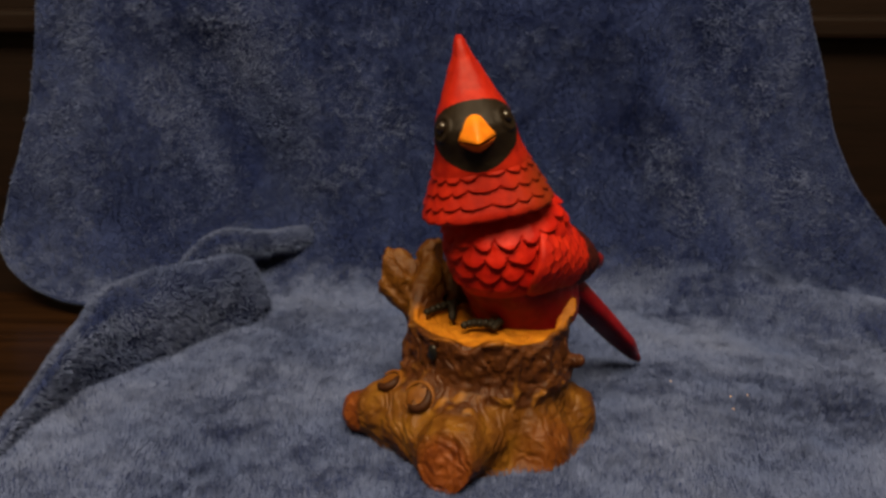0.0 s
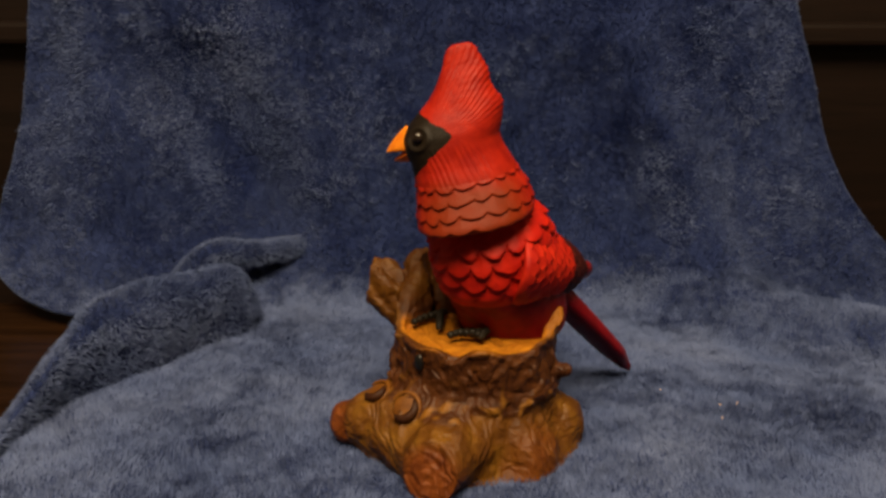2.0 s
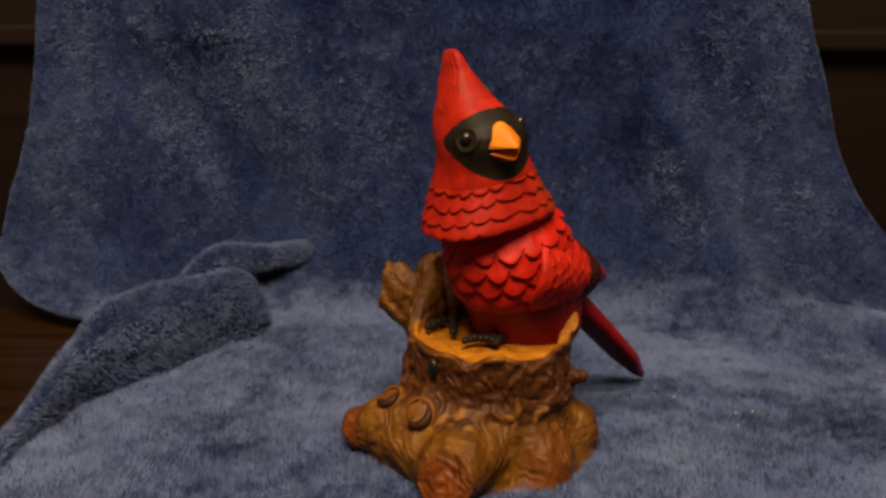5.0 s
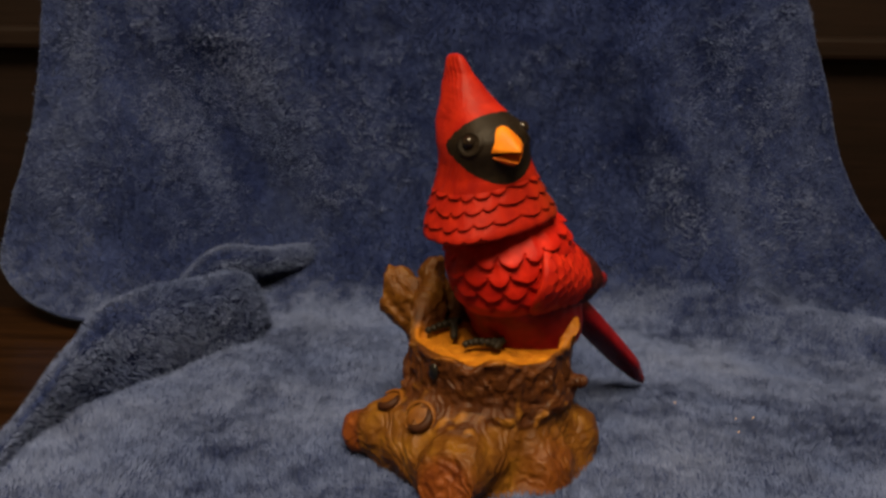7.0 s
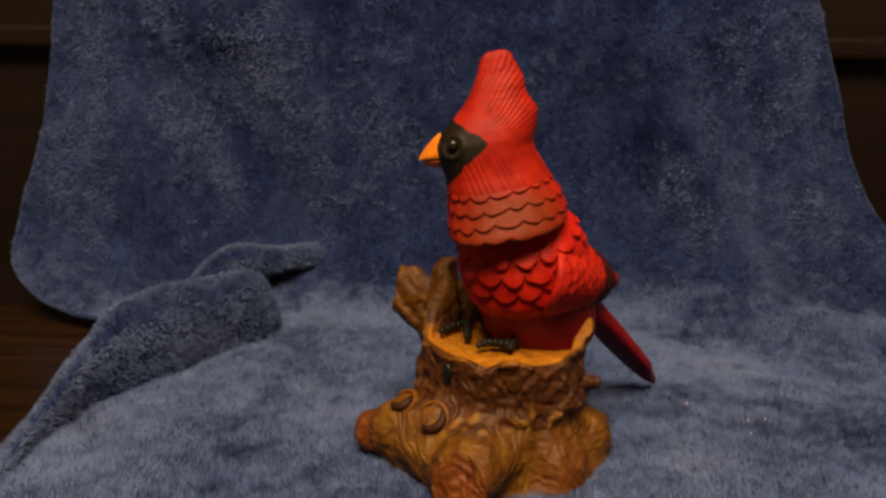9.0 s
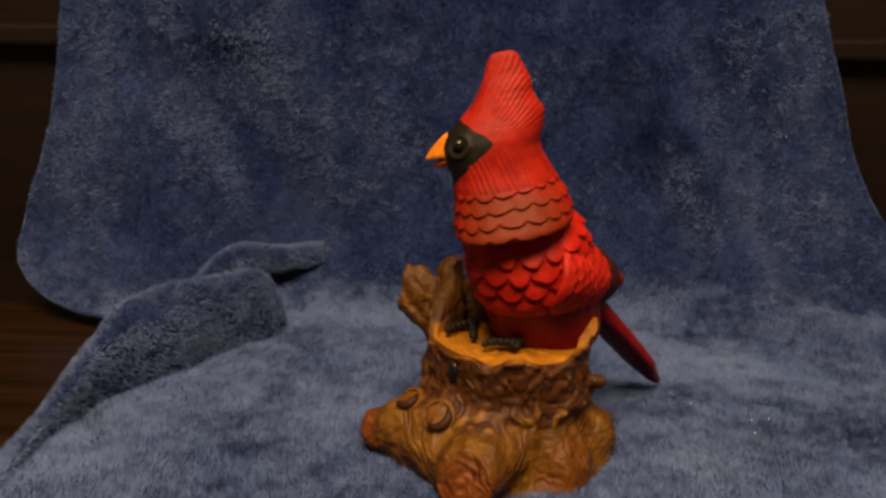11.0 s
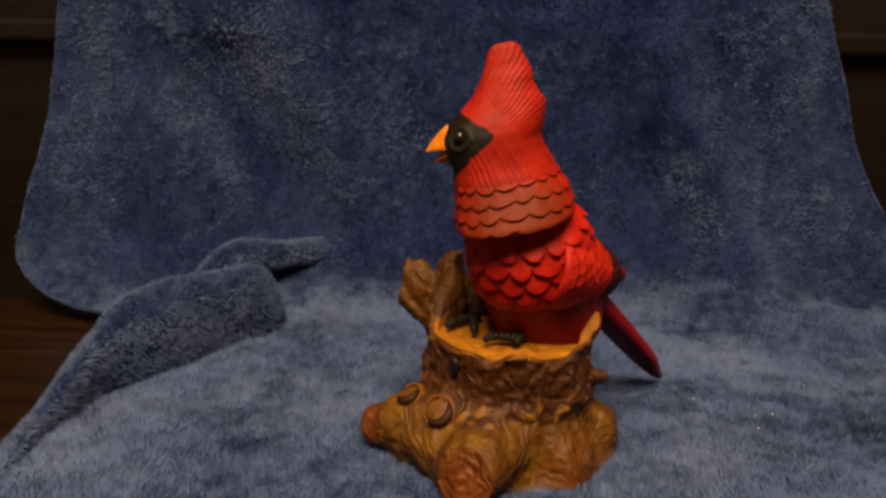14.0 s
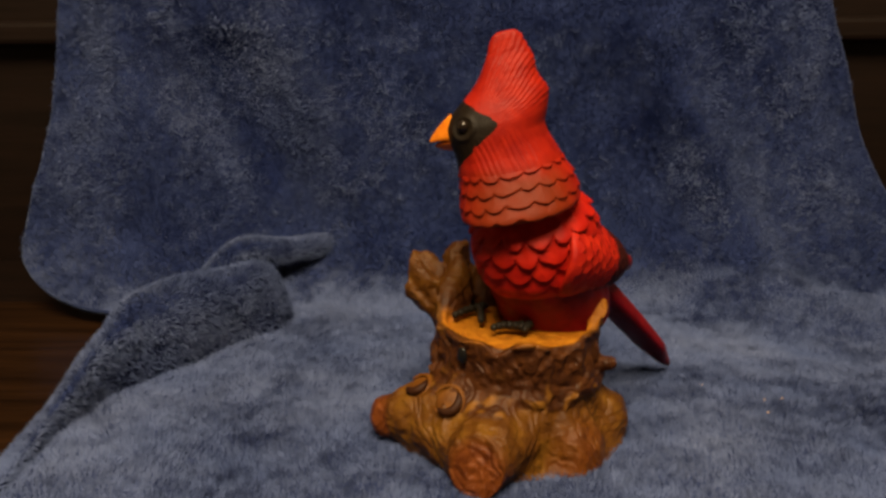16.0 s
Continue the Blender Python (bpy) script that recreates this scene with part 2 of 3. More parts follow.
def chain(points, radii, seg=14, ring=7):
    """A tube of round beads along points, joined in one bmesh."""
    bm = bmesh.new()
    for p, r in zip(points, radii):
        bmesh.ops.create_uvsphere(bm, u_segments=seg, v_segments=ring, radius=r, matrix=Matrix.Translation(p))
    return bm


def tube(path, radii, cols=16):
    """Loft of circles along a path."""
    path = [Vector(p) for p in path]
    rows = []
    for k, (p, r) in enumerate(zip(path, radii)):
        d = (path[min(k + 1, len(path) - 1)] - path[max(k - 1, 0)]).normalized()
        side = d.cross(Vector((0, 0, 1)))
        side = side.normalized() if side.length > 1e-4 else Vector((1, 0, 0))
        up = side.cross(d)
        rows += [p + r * (math.cos(a) * side + math.sin(a) * up) for a in np.linspace(0, 2 * math.pi, cols, endpoint=False)]
    return capped(np.array(rows), grid_faces(len(path), cols, True), len(path), cols)


# ---- the room ----
def build_room():
    def slab(name, size, mat):
        ob = part(name, box_bm(*size, 0), mat, None, smooth=False)
        return tagged(ob, kind="structure")
    slab("floor", (-1.7, 1.7, -1.9, 1.1, -0.52, -0.46), SEAT_WOOD)
    slab("ceiling", (-1.7, 1.7, -1.9, 1.1, 1.90, 1.96), WALL)
    slab("wall_north", (-1.7, 1.7, 1.1, 1.16, -0.46, 1.90), WALL)
    slab("wall_south", (-1.7, 1.7, -1.96, -1.9, -0.46, 1.90), WALL)
    slab("wall_east", (1.7, 1.76, -1.9, 1.1, -0.46, 1.90), WALL)
    slab("wall_west", (-1.76, -1.7, -1.9, 1.1, -0.46, 1.90), WALL)


def build_bench():
    bench = tagged(new("wooden_bench"), "dark stained wooden bench with a panelled back under the blanket", "bench")
    bench.location = (0, 0, -0.46)
    up = 0.46

    def piece(name, x0, x1, y0, y1, z0, z1, mat, bevel=0.006, label=""):
        return part(name, box_bm(x0, x1, y0, y1, z0 + up, z1 + up, bevel), mat, bench, label, smooth=False)
    piece("seat", -0.62, 0.62, -0.42, 0.245, -0.040, -0.010, SEAT_WOOD, 0.012, "worn brown wooden seat board")
    piece("back_panel", -0.62, 0.62, 0.405, 0.425, -0.03, 0.55, BACK_WOOD, 0.003)
    piece("top_rail", -0.64, 0.64, 0.395, 0.435, 0.55, 0.60, BACK_WOOD)
    piece("middle_rail", -0.62, 0.62, 0.385, 0.404, 0.183, 0.206, BACK_WOOD, 0.006)
    piece("stretcher", -0.62, 0.62, 0.246, 0.404, -0.038, -0.018, BACK_WOOD, 0.003)
    for x in (-0.60, 0.60):
        for y in (-0.38, 0.38):
            piece("leg", x - 0.03, x + 0.03, y - 0.03, y + 0.03, -0.46, -0.040, BACK_WOOD, 0.006)
    return bench


# ---- the blanket ----
def sheet_profile(s):
    """The blanket's run over the seat (s is y), up the bend and up the back."""
    bend, r, lean = 0.190, 0.070, radians(86)
    arc = r * lean
    a = np.clip((s - bend) / r, 0, lean)
    y = np.minimum(s, bend) + r * np.sin(a)
    z = r * (1 - np.cos(a))
    rest = np.maximum(s - bend - arc, 0)
    return y + rest * math.cos(lean), z + rest * math.sin(lean), np.sin(a), np.cos(a)


def ridge(x, s, x0, s0, x1, s1, width, height):
    """A soft ridge along a line of the sheet."""
    d = np.array([x1 - x0, s1 - s0])
    t = np.clip(((x - x0) * d[0] + (s - s0) * d[1]) / (d @ d), 0, 1)
    dist = np.hypot(x - x0 - t * d[0], s - s0 - t * d[1])
    return height * np.exp(-(dist / width) ** 2) * (0.35 + 0.65 * np.sin(math.pi * np.clip(t, 0.08, 0.92)))


def sheet(cols=330, rows=420):
    s = np.linspace(-0.40, 0.72, rows)[:, None]
    left = -0.183 + 0.006 * np.sin(s * 21) - 0.132 * np.sqrt(1 - (1 - np.clip((s - 0.165) / 0.075, 0, 1)) ** 2) - 0.006 * ease(0.185, 0.27, s) + 0.018 * ease(0.22, 0.34, s) + 0.018 * ease(0.32, 0.48, s)
    right = 0.40 - 0.110 * ease(0.12, 0.33, s) - 0.042 * ease(0.29, 0.48, s)
    u = np.linspace(0, 1, cols)[None, :]
    x = left + (right - left) * u
    ss = s + 0 * x
    shift = (0.030 * ease(0.05, 0.25, x) + 0.034 * ease(-0.13, -0.26, x)) * ease(0.0, 0.15, s)
    y, z, ny, nz = sheet_profile(ss + shift)
    y = y + 0.10 * np.maximum(ss - 0.42, 0)
    y = y - shift
    q = np.stack([x, ss, 0 * x], -1).reshape(-1, 3)
    d = 0.0022 * rolling(q, 22, 3).reshape(x.shape) + 0.0012 * rolling(q, 60, 5).reshape(x.shape)
    d = d + 0.010 * rolling(q, 7, 8).reshape(x.shape) * ease(0.2, 0.32, ss)
    d = d + ridge(x, ss, 0.17, 0.20, 0.34, 0.10, 0.026, 0.016)
    d = d - ridge(x, ss, 0.12, 0.19, 0.24, 0.08, 0.030, 0.006)
    d = d + ridge(x, ss, 0.14, 0.40, 0.22, 0.20, 0.022, 0.017)
    d = d + ridge(x, ss, -0.26, 0.55, -0.22, 0.27, 0.028, 0.012)
    d = d - ridge(x, ss, -0.20, 0.42, -0.14, 0.28, 0.040, 0.026)
    d = d + ridge(x, ss, -0.03, 0.60, -0.06, 0.36, 0.05, 0.006)
    edge_l, edge_r = x - left, right - x
    d = d - 0.006 * (1 - ease(0, 0.060, edge_l)) * ease(0.2, 0.26, ss) - 0.009 * (1 - ease(0, 0.055, edge_r)) * ease(0.2, 0.3, ss)
    d = d * ease(-0.40, -0.3, ss)
    near = np.exp(-(((x - 0.02) / 0.075) ** 2 + ((ss - 0.0) / 0.07) ** 2))
    d = d * (1 - 0.9 * np.clip(near * 1.6, 0, 1))
    y = y - d * ny
    z = z + d * nz
    return np.stack([x, y, z], -1).reshape(-1, 3), grid_faces(rows, cols, False)


def between(table, t):
    """Smooth run through the rows of a small table."""
    table = np.array(table, float)
    k = np.linspace(0, 1, len(table))
    m = np.gradient(table, k, axis=0)
    i = np.clip(np.searchsorted(k, t) - 1, 0, len(k) - 2)
    h = k[1] - k[0]
    f = ((t - k[i]) / h)[:, None]
    return ((2 * f ** 3 - 3 * f ** 2 + 1) * table[i] + (f ** 3 - 2 * f ** 2 + f) * h * m[i]
            + (-2 * f ** 3 + 3 * f ** 2) * table[i + 1] + (f ** 3 - f ** 2) * h * m[i + 1])


def fold_sweep(foot, crest, back, round_front, rows=150, cols=80):
    """A pleat between its front foot, its crest and its back foot."""
    t = np.linspace(0, 1, rows)
    a, b, c = between(foot, t), between(crest, t), between(back, t)
    w = np.linspace(0, 1, cols)
    out = []
    for k in range(rows):
        h = b[k][2] / 0.04
        out_way = a[k] - c[k]
        out_way = out_way / max(np.linalg.norm(out_way), 1e-6)
        tall = b[k][2] - a[k][2]
        run = b[k] - a[k]
        half_way = a[k] + 0.5 * run
        pts = [a[k],
               a[k] + out_way * 0.6 * round_front * h + np.array([0, 0, 0.45 * tall]),
               a[k] + out_way * round_front * h + np.array([0, 0, 0.82 * tall]),
               np.array([half_way[0], half_way[1], a[k][2] + 1.03 * tall]),
               b[k] + (c[k] - b[k]) * 0.12,
               c[k] + (b[k] - c[k]) * 0.55,
               c[k]]
        curve = between(pts, w)
        for _ in range(30):
            curve[1:-1] = (curve[:-2] + 2 * curve[1:-1] + curve[2:]) / 4
        rise = b[k][2] / max(curve[:, 2].max(), 1e-4)
        curve[:, 2] *= rise
        out.append(curve)
    v = np.array(out).reshape(-1, 3)
    v = v + np.stack([0.0015 * rolling(v, 45, 11), 0.0015 * rolling(v, 45, 12), 0.0020 * rolling(v, 40, 13)], -1)
    return v, grid_faces(rows, cols, False)


def loop_side(unit, mid, path):
    """Which way out is for the faces of a tube along path."""
    gap = np.array([m - path[np.argmin(((path - m) ** 2).sum(1))] for m in mid])
    return np.where((unit * gap).sum(1) < 0, -1.0, 1.0)


def build_blanket():
    v0, f0 = sheet()
    v1, f1 = fold_sweep(
        [(-0.184, -0.075, -0.004), (-0.186, -0.025, -0.002), (-0.185, 0.003, -0.002), (-0.181, 0.035, -0.002), (-0.171, 0.054, -0.002), (-0.153, 0.079, -0.002), (-0.137, 0.109, -0.002), (-0.124, 0.129, -0.002), (-0.119, 0.137, -0.002), (-0.117, 0.146, -0.002)],
        [(-0.188, -0.066, 0.003), (-0.191, -0.005, 0.011), (-0.190, 0.022, 0.020), (-0.186, 0.050, 0.033), (-0.180, 0.074, 0.045), (-0.165, 0.106, 0.0455), (-0.145, 0.130, 0.0445), (-0.127, 0.146, 0.043), (-0.117, 0.152, 0.031), (-0.116, 0.157, 0.006)],
        [(-0.198, -0.055, -0.006), (-0.209, 0.011, -0.006), (-0.209, 0.039, -0.006), (-0.206, 0.071, -0.006), (-0.197, 0.096, -0.006), (-0.176, 0.134, -0.006), (-0.153, 0.160, -0.006), (-0.132, 0.177, -0.006), (-0.121, 0.181, -0.006), (-0.117, 0.168, -0.006)], 0.004, 200)
    # the twisted end of the pleat, running into the upright part
    twist = between([(-.182, .186, -.004), (-.176, .191, .014), (-.170, .196, .025), (-.161, .199, .0325), (-.150, .207, .0355), (-.136, .218, .0325), (-.119, .236, .0305), (-.104, .260, .0300), (-.094, .296, .0280)], np.linspace(0, 1, 120))
    v2, f2 = tube(twist, (0.0092 - 0.0026 * ease(0.55, 1.0, np.linspace(0, 1, 120))).tolist(), 40)
    v2 = v2 + np.stack([0.0010 * rolling(v2, 60, 14), 0.0010 * rolling(v2, 60, 15), 0.0014 * rolling(v2, 55, 16)], -1)
    f2 = np.array([f for f in f2 if len(f) == 4])
    t2 = v2[f2]
    inward = loop_side(np.cross(t2[:, 1] - t2[:, 0], t2[:, 3] - t2[:, 0]), t2.mean(1), twist) < 0
    f2[inward] = f2[inward][:, ::-1]
    verts = np.vstack([v0, v1, v2])
    f1 = f1[:, ::-1]
    faces = np.vstack([f0, f1 + len(v0), f2 + len(v0) + len(v1)])
    blanket = mesh_object("fleece_blanket", verts, faces, FLEECE)
    tagged(blanket, "soft blue plush fleece blanket draped over the bench as a backdrop", "blanket")
    thick = blanket.modifiers.new("thickness", "SOLIDIFY")
    thick.thickness, thick.offset = 0.004, -1.0
    # plush pile: short fibres that lean in brushed patches and small tufts
    rng = np.random.default_rng(4)
    tri = verts[faces]
    nrm = np.cross(tri[:, 1] - tri[:, 0], tri[:, 3] - tri[:, 0])
    size = np.linalg.norm(nrm, axis=1)
    unit = nrm / np.maximum(size, 1e-12)[:, None]
    mid = tri.mean(1)
    weight = size * ((mid[:, 1] > -0.19) & (mid[:, 2] < 0.36) & (np.abs(mid[:, 0]) < 0.36))
    weight = weight * np.where(np.arange(len(faces)) >= len(f0), 1.6, np.where(mid[:, 2] < 0.03, 1.35, 1.0))
    count = 880000
    pick = rng.choice(len(faces), count, p=weight / weight.sum())
    a, b = rng.random((count, 1)), rng.random((count, 1))
    t = tri[pick]
    root = (t[:, 0] * (1 - a) + t[:, 1] * a) * (1 - b) + (t[:, 3] * (1 - a) + t[:, 2] * a) * b
    n = unit[pick]

    def lean(freq, seed):
        return np.stack([rolling(root, freq, seed), rolling(root, freq, seed + 1), rolling(root, freq, seed + 2)], -1)
    up = ease(0.002, 0.022, root[:, 2:3]) * ease(0.13, 0.21, root[:, 1:2])
    flow = 0.55 * lean(20, 21) + 0.45 * lean(60, 24) + 0.48 * lean(170, 27) + 0.34 * lean(340, 30) + rng.normal(0, 0.22, (count, 3))
    flow = flow * (1 - 0.25 * up) + np.array([0.0, 0.42, 0.0]) * (1 - up) * (pick < len(f0))[:, None]
    flow = flow - n * (flow * n).sum(1, keepdims=True)
    way = n * 0.85 + flow * 0.72
    way /= np.linalg.norm(way, axis=1, keepdims=True)
    length = rng.uniform(0.0018, 0.0034, (count, 1)) * (1 + 0.35 * rolling(root, 90, 34))[:, None]
    side = np.cross(n, way) + rng.normal(0, 0.35, (count, 3))
    side /= np.linalg.norm(side, axis=1, keepdims=True)
    half = 0.00029
    pv = np.stack([root - side * half - n * 0.0003, root + side * half - n * 0.0003, root + way * length], 1).reshape(-1, 3)
    me = bpy.data.meshes.new("nap")
    me.vertices.add(len(pv))
    me.vertices.foreach_set("co", pv.astype(np.float32).ravel())
    me.loops.add(len(pv))
    me.loops.foreach_set("vertex_index", np.arange(len(pv), dtype=np.int32))
    me.polygons.add(count)
    me.polygons.foreach_set("loop_start", np.arange(0, len(pv), 3, dtype=np.int32))
    me.update(calc_edges=True)
    me.materials.append(PILE)
    pile = new("nap", me)
    pile.parent = blanket
    tagged(pile, kind="stuff")
    return blanket


# ---- the figurine ----
BASE = (0.020, 0.0, 0.0)
NECK = (-0.0025, -0.014, 0.106)
LEAN = (-0.19, -0.10, 1.0)


def stump_distance(p):
    x, y, z = p[:, 0], p[:, 1], p[:, 2]
    r, th = np.hypot(x, y), np.degrees(np.arctan2(y, x))
    n1, n2, n3 = rolling(p * np.array([1, 1, 0.6]), 130, 1), rolling(p, 260, 2), rolling(p * np.array([1, 1, 0.45]), 75, 3)
    # flared foot
    foot = r - (0.0335 + 0.013 * np.clip(1 - z / 0.030, 0, 1) ** 2)
    foot = np.maximum(foot * 0.85, z - 0.050)
    d = foot
    for a, b, ra, rb in (((-.022, -.016, .016), (-.0545, -.008, .0100), .0205, .0097),
                         ((-.042, -.014, .011), (-.020, -.038, .009), .0120, .0120),
                         ((.006, -.018, .012), (.0220, -.0310, .0070), .0170, .0100),
                         ((.015, -.004, .013), (.0375, -.0050, .0095), .0175, .0112),
                         ((-.010, .020, .012), (-.026, .0360, .0070), .0150, .0090),
                         ((.012, .020, .012), (.022, .0380, .0070), .0150, .0090)):
        d = blend(d, cone(p, a, b, ra, rb), 0.009)
    limb = cone(p, (-.004, -.028, .013), (-.0200, -.0560, .0106), .0165, .0120)
    c = p - np.array([-.0185, -.0535, .0108])
    out = c @ np.array([-.47, -.84, .27])
    ring = np.sqrt(np.maximum((c * c).sum(1) - out * out, 0)) + 0.0012 * n1
    limb = np.maximum(limb, (out - 0.0032 + 0.00024 * np.sin(ring * 2100 + 3.0 * n2 + 2.0 * n1) + 0.0006 * n2) * 0.9)
    d = blend(d, limb, 0.008)
    comb = rolling(np.stack([np.radians(th) * 0.030, r * 0.28, z * 0.30], -1), 300, 5)
    d = d - 0.0006 * n2 - 0.0011 * comb * ease(0.030, 0.040, r) - 0.0004 * (1 - 2 * np.abs(n1))
    # bark band with a ragged lower lip and a broken upper rim
    lip = 0.0285 + 0.0035 * n3 + 0.007 * ease(60, 140, np.abs(th + 70)) - 0.002
    top = 0.0518 + 0.0016 * n1
    top = top + 0.0125 * np.exp(-((th + 11) / 12) ** 2) - 0.0045 * np.exp(-((th + 62) / 14) ** 2) + 0.002 * np.exp(-((th + 85) / 10) ** 2)
    top = top - 0.003 * np.exp(-((th + 108) / 9) ** 2)
    top = top + 0.014 * np.exp(-((np.where(th < 0, th + 360, th) - 158) / 19) ** 2)
    bark = r - (0.0352 + 0.0020 * n3 + 0.0009 * (1 - 2.2 * np.abs(n1)) * ease(0.062, 0.040, z) + 0.0012 * n2 + 0.0007 * rolling(p, 480, 6) + 0.0022 * np.exp(-((z - lip - 0.003) / 0.004) ** 2) + 0.0022 * np.exp(-((th + 12) / 14) ** 2) * ease(0.045, 0.06, z))
    bark = np.maximum(np.maximum(bark * 0.9, z - top), lip - z)
    d = blend(d, bark, 0.0025)
    # broken branch and its upright splinter
    branch = blend(cone(p, (-.026, .016, .048), (-.0440, .026, .0650), .0076, .0120), cone(p, (-.0262, .018, .045), (-.0258, .024, .0770), .0085, .0055), 0.005)
    axis = np.array([-.66, .36, .66])
    groove = rolling(p - 0.88 * np.outer(p @ axis, axis), 330, 7)
    branch = np.maximum(branch + 0.0016 * groove + 0.0008 * n1 + 0.0008 * n2, -(x * 0.85 - z * 0.15 + 0.0515) + 0.0012 * n2)
    d = blend(d, branch, 0.004)
    d = blend(d, cone(p, (.0345, -.012, .036), (.0385, -.014, .037), .0035, .0030), 0.002)
    # hollow top
    bowl = np.maximum(r - (0.0315 + 0.0012 * n1), 0.0506 - z + 0.0004 * n1)
    d = np.maximum(d, -bowl)
    inner = blend(cone(p, (-.0300, .004, .046), (-.0295, .0125, .0660), .0052, .0036), blend(cone(p, (-.0262, .0125, .047), (-.0255, .018, .0700), .0075, .0050), cone(p, (-.012, .022, .047), (-.015, .024, .0660), .0080, .0045), 0.005), 0.004)
    d = blend(d, inner + 0.0010 * n1 + 0.0006 * n2, 0.003)
    return np.maximum(d, -z - 0.0005)


def build_stump(fig):
    v, f = surface_net(stump_distance, (-.070, -.068, -.004), (.052, .052, .088), 0.00072)
    ob = mesh_object("tree_stump", v, f, STUMP, fig, "carved tree stump base in brown and golden paint")
    x, y, z = v.T
    r, th = np.hypot(x, y), np.degrees(np.arctan2(y, x))
    n3, n1 = rolling(v * np.array([1, 1, 0.45]), 75, 3), rolling(v, 150, 9)
    lip = 0.0265 + 0.0035 * n3 + 0.007 * ease(60, 140, np.abs(th + 70))
    bark = ease(-0.0015, 0.0015, z - lip) * (1 - ease(-0.030, -0.034, x + 0.3 * (z - 0.05)) * ease(0.048, 0.054, z))
    layer(ob, "bark", bark * (1 - 0.7 * ease(0.058, 0.066, z)))
    layer(ob, "wood", np.clip(ease(0.0335, 0.0315, r + 0.0012 * n1) * ease(0.0485, 0.0505, z) + 0.8 * ease(0.0510, 0.0545, z + 0.001 * n1) * ease(150, 120, np.abs(th)), 0, 1) * (1 - ease(0.0520, 0.0535, z) * ease(-0.002, 0.004, y) * ease(0.0, -0.006, x)))
    tips = ease(0.012, 0.007, np.linalg.norm(v - np.array([-.058, -.008, .009]), axis=1) - 0.002)
    tips = np.maximum(tips, ease(0.017, 0.009, np.linalg.norm(v - np.array([-.020, -.058, .009]), axis=1)))
    tips = np.maximum(tips, 0.6 * ease(0.018, 0.008, np.linalg.norm(v - np.array([.022, -.034, .005]), axis=1)))
    layer(ob, "tips", tips)
    n2 = rolling(v, 260, 2)
    nb = rolling(v * np.array([1, 1, 0.6]), 130, 1)
    layer(ob, "dry", 0.40 * bark * ease(0.95, 1.35, 1 - 2.2 * np.abs(nb) + 0.5 * n2 + 0.35 * ease(0.012, 0.002, z - lip)) * ease(0.052, 0.046, z) * ease(0.017, 0.006, z - lip))
    return ob


def ring_loft(table, rows, cols, power):
    """Rings about z: height, front, back and half width, in millimetres."""
    table = np.array(table, float)
    # even steps in height, with rounded runs between the rows
    order = np.linspace(table[0, 0], table[-1, 0], rows)
    hs = np.stack([order] + [np.interp(order, table[:, 0], table[:, c]) for c in (1, 2, 3)], 1)
    for _ in range(6):
        hs[1:-1, 1:] = (hs[:-2, 1:] + 2 * hs[1:-1, 1:] + hs[2:, 1:]) / 4
    a = np.linspace(0, 2 * math.pi, cols, endpoint=False)
    c, s = np.cos(a), np.sin(a)
    power = np.where(c > 0, power, 0.95)
    cx = np.sign(c) * np.abs(c) ** power
    sx = np.sign(s) * np.abs(s) ** power
    mid = (hs[:, 1] - hs[:, 2]) / 2
    reach = (hs[:, 1] + hs[:, 2]) / 2
    x = mid[:, None] + reach[:, None] * cx[None, :]
    y = hs[:, 3][:, None] * sx[None, :]
    z = np.repeat(order[:, None], cols, 1)
    return x, y, z, a[None, :] + 0 * x


def layered(z, a, edges, count, drop, thick):
    """Overlapping rows of feathers: each one domed, proud at its lower rim, thin where the next row covers it."""
    out = np.zeros_like(z)
    q = np.stack([np.cos(a) * 3, np.sin(a) * 3, z * 0.25], -1).reshape(-1, 3)
    wob = rolling(q, 1.3, 61).reshape(z.shape)
    swing = [np.abs(np.cos(count * a / 2 + 0.45 * wob + k * math.pi / 2)) for k in range(len(edges))]
    lines = [e - drop * swing[k] ** 0.5 + 0.5 * np.sin(a * 3 + k) + 0.5 * wob for k, e in enumerate(edges)]
    for k in range(len(lines) - 1):
        hi, lo = lines[k], lines[k + 1]
        inside = (z <= hi) & (z > lo)
        rise = np.clip((hi - z) / np.maximum(hi - lo, 0.1), 0, 1) ** 0.8
        out = np.where(inside, thick * (0.1 + 0.9 * rise) * (0.55 + 0.45 * swing[k + 1] ** 0.5), out)
    return out


HEAD_TABLE = [(-4.0, 13.0, 13.0, 14.0), (-2.4, 17.0, 18.0, 20.0), (-1.2, 21.4, 23.6, 25.8), (0.2, 22.1, 24.8, 26.4), (2, 22.2, 25.2, 26.0), (5, 21.6, 25.0, 24.6), (10, 20.6, 24.0, 22.3), (17, 19.6, 20.5, 19.3),
              (23, 20.0, 18.6, 17.4), (28, 21.4, 16.9, 16.6), (32, 22.4, 16.4, 16.2), (36, 22.0, 18.0, 15.5), (40, 19.4, 19.2, 13.8), (44, 14.6, 19.2, 11.6),
              (48, 9.8, 18.0, 9.8), (52, 6.3, 16.4, 7.9), (56, 3.8, 15.6, 6.2), (60, 1.6, 14.8, 4.0), (63, 0.6, 14.0, 3.0), (65.5, -0.6, 13.0, 2.2), (67, -2.0, 11.8, 1.6), (67.8, -4.0, 10.0, 0.9)]


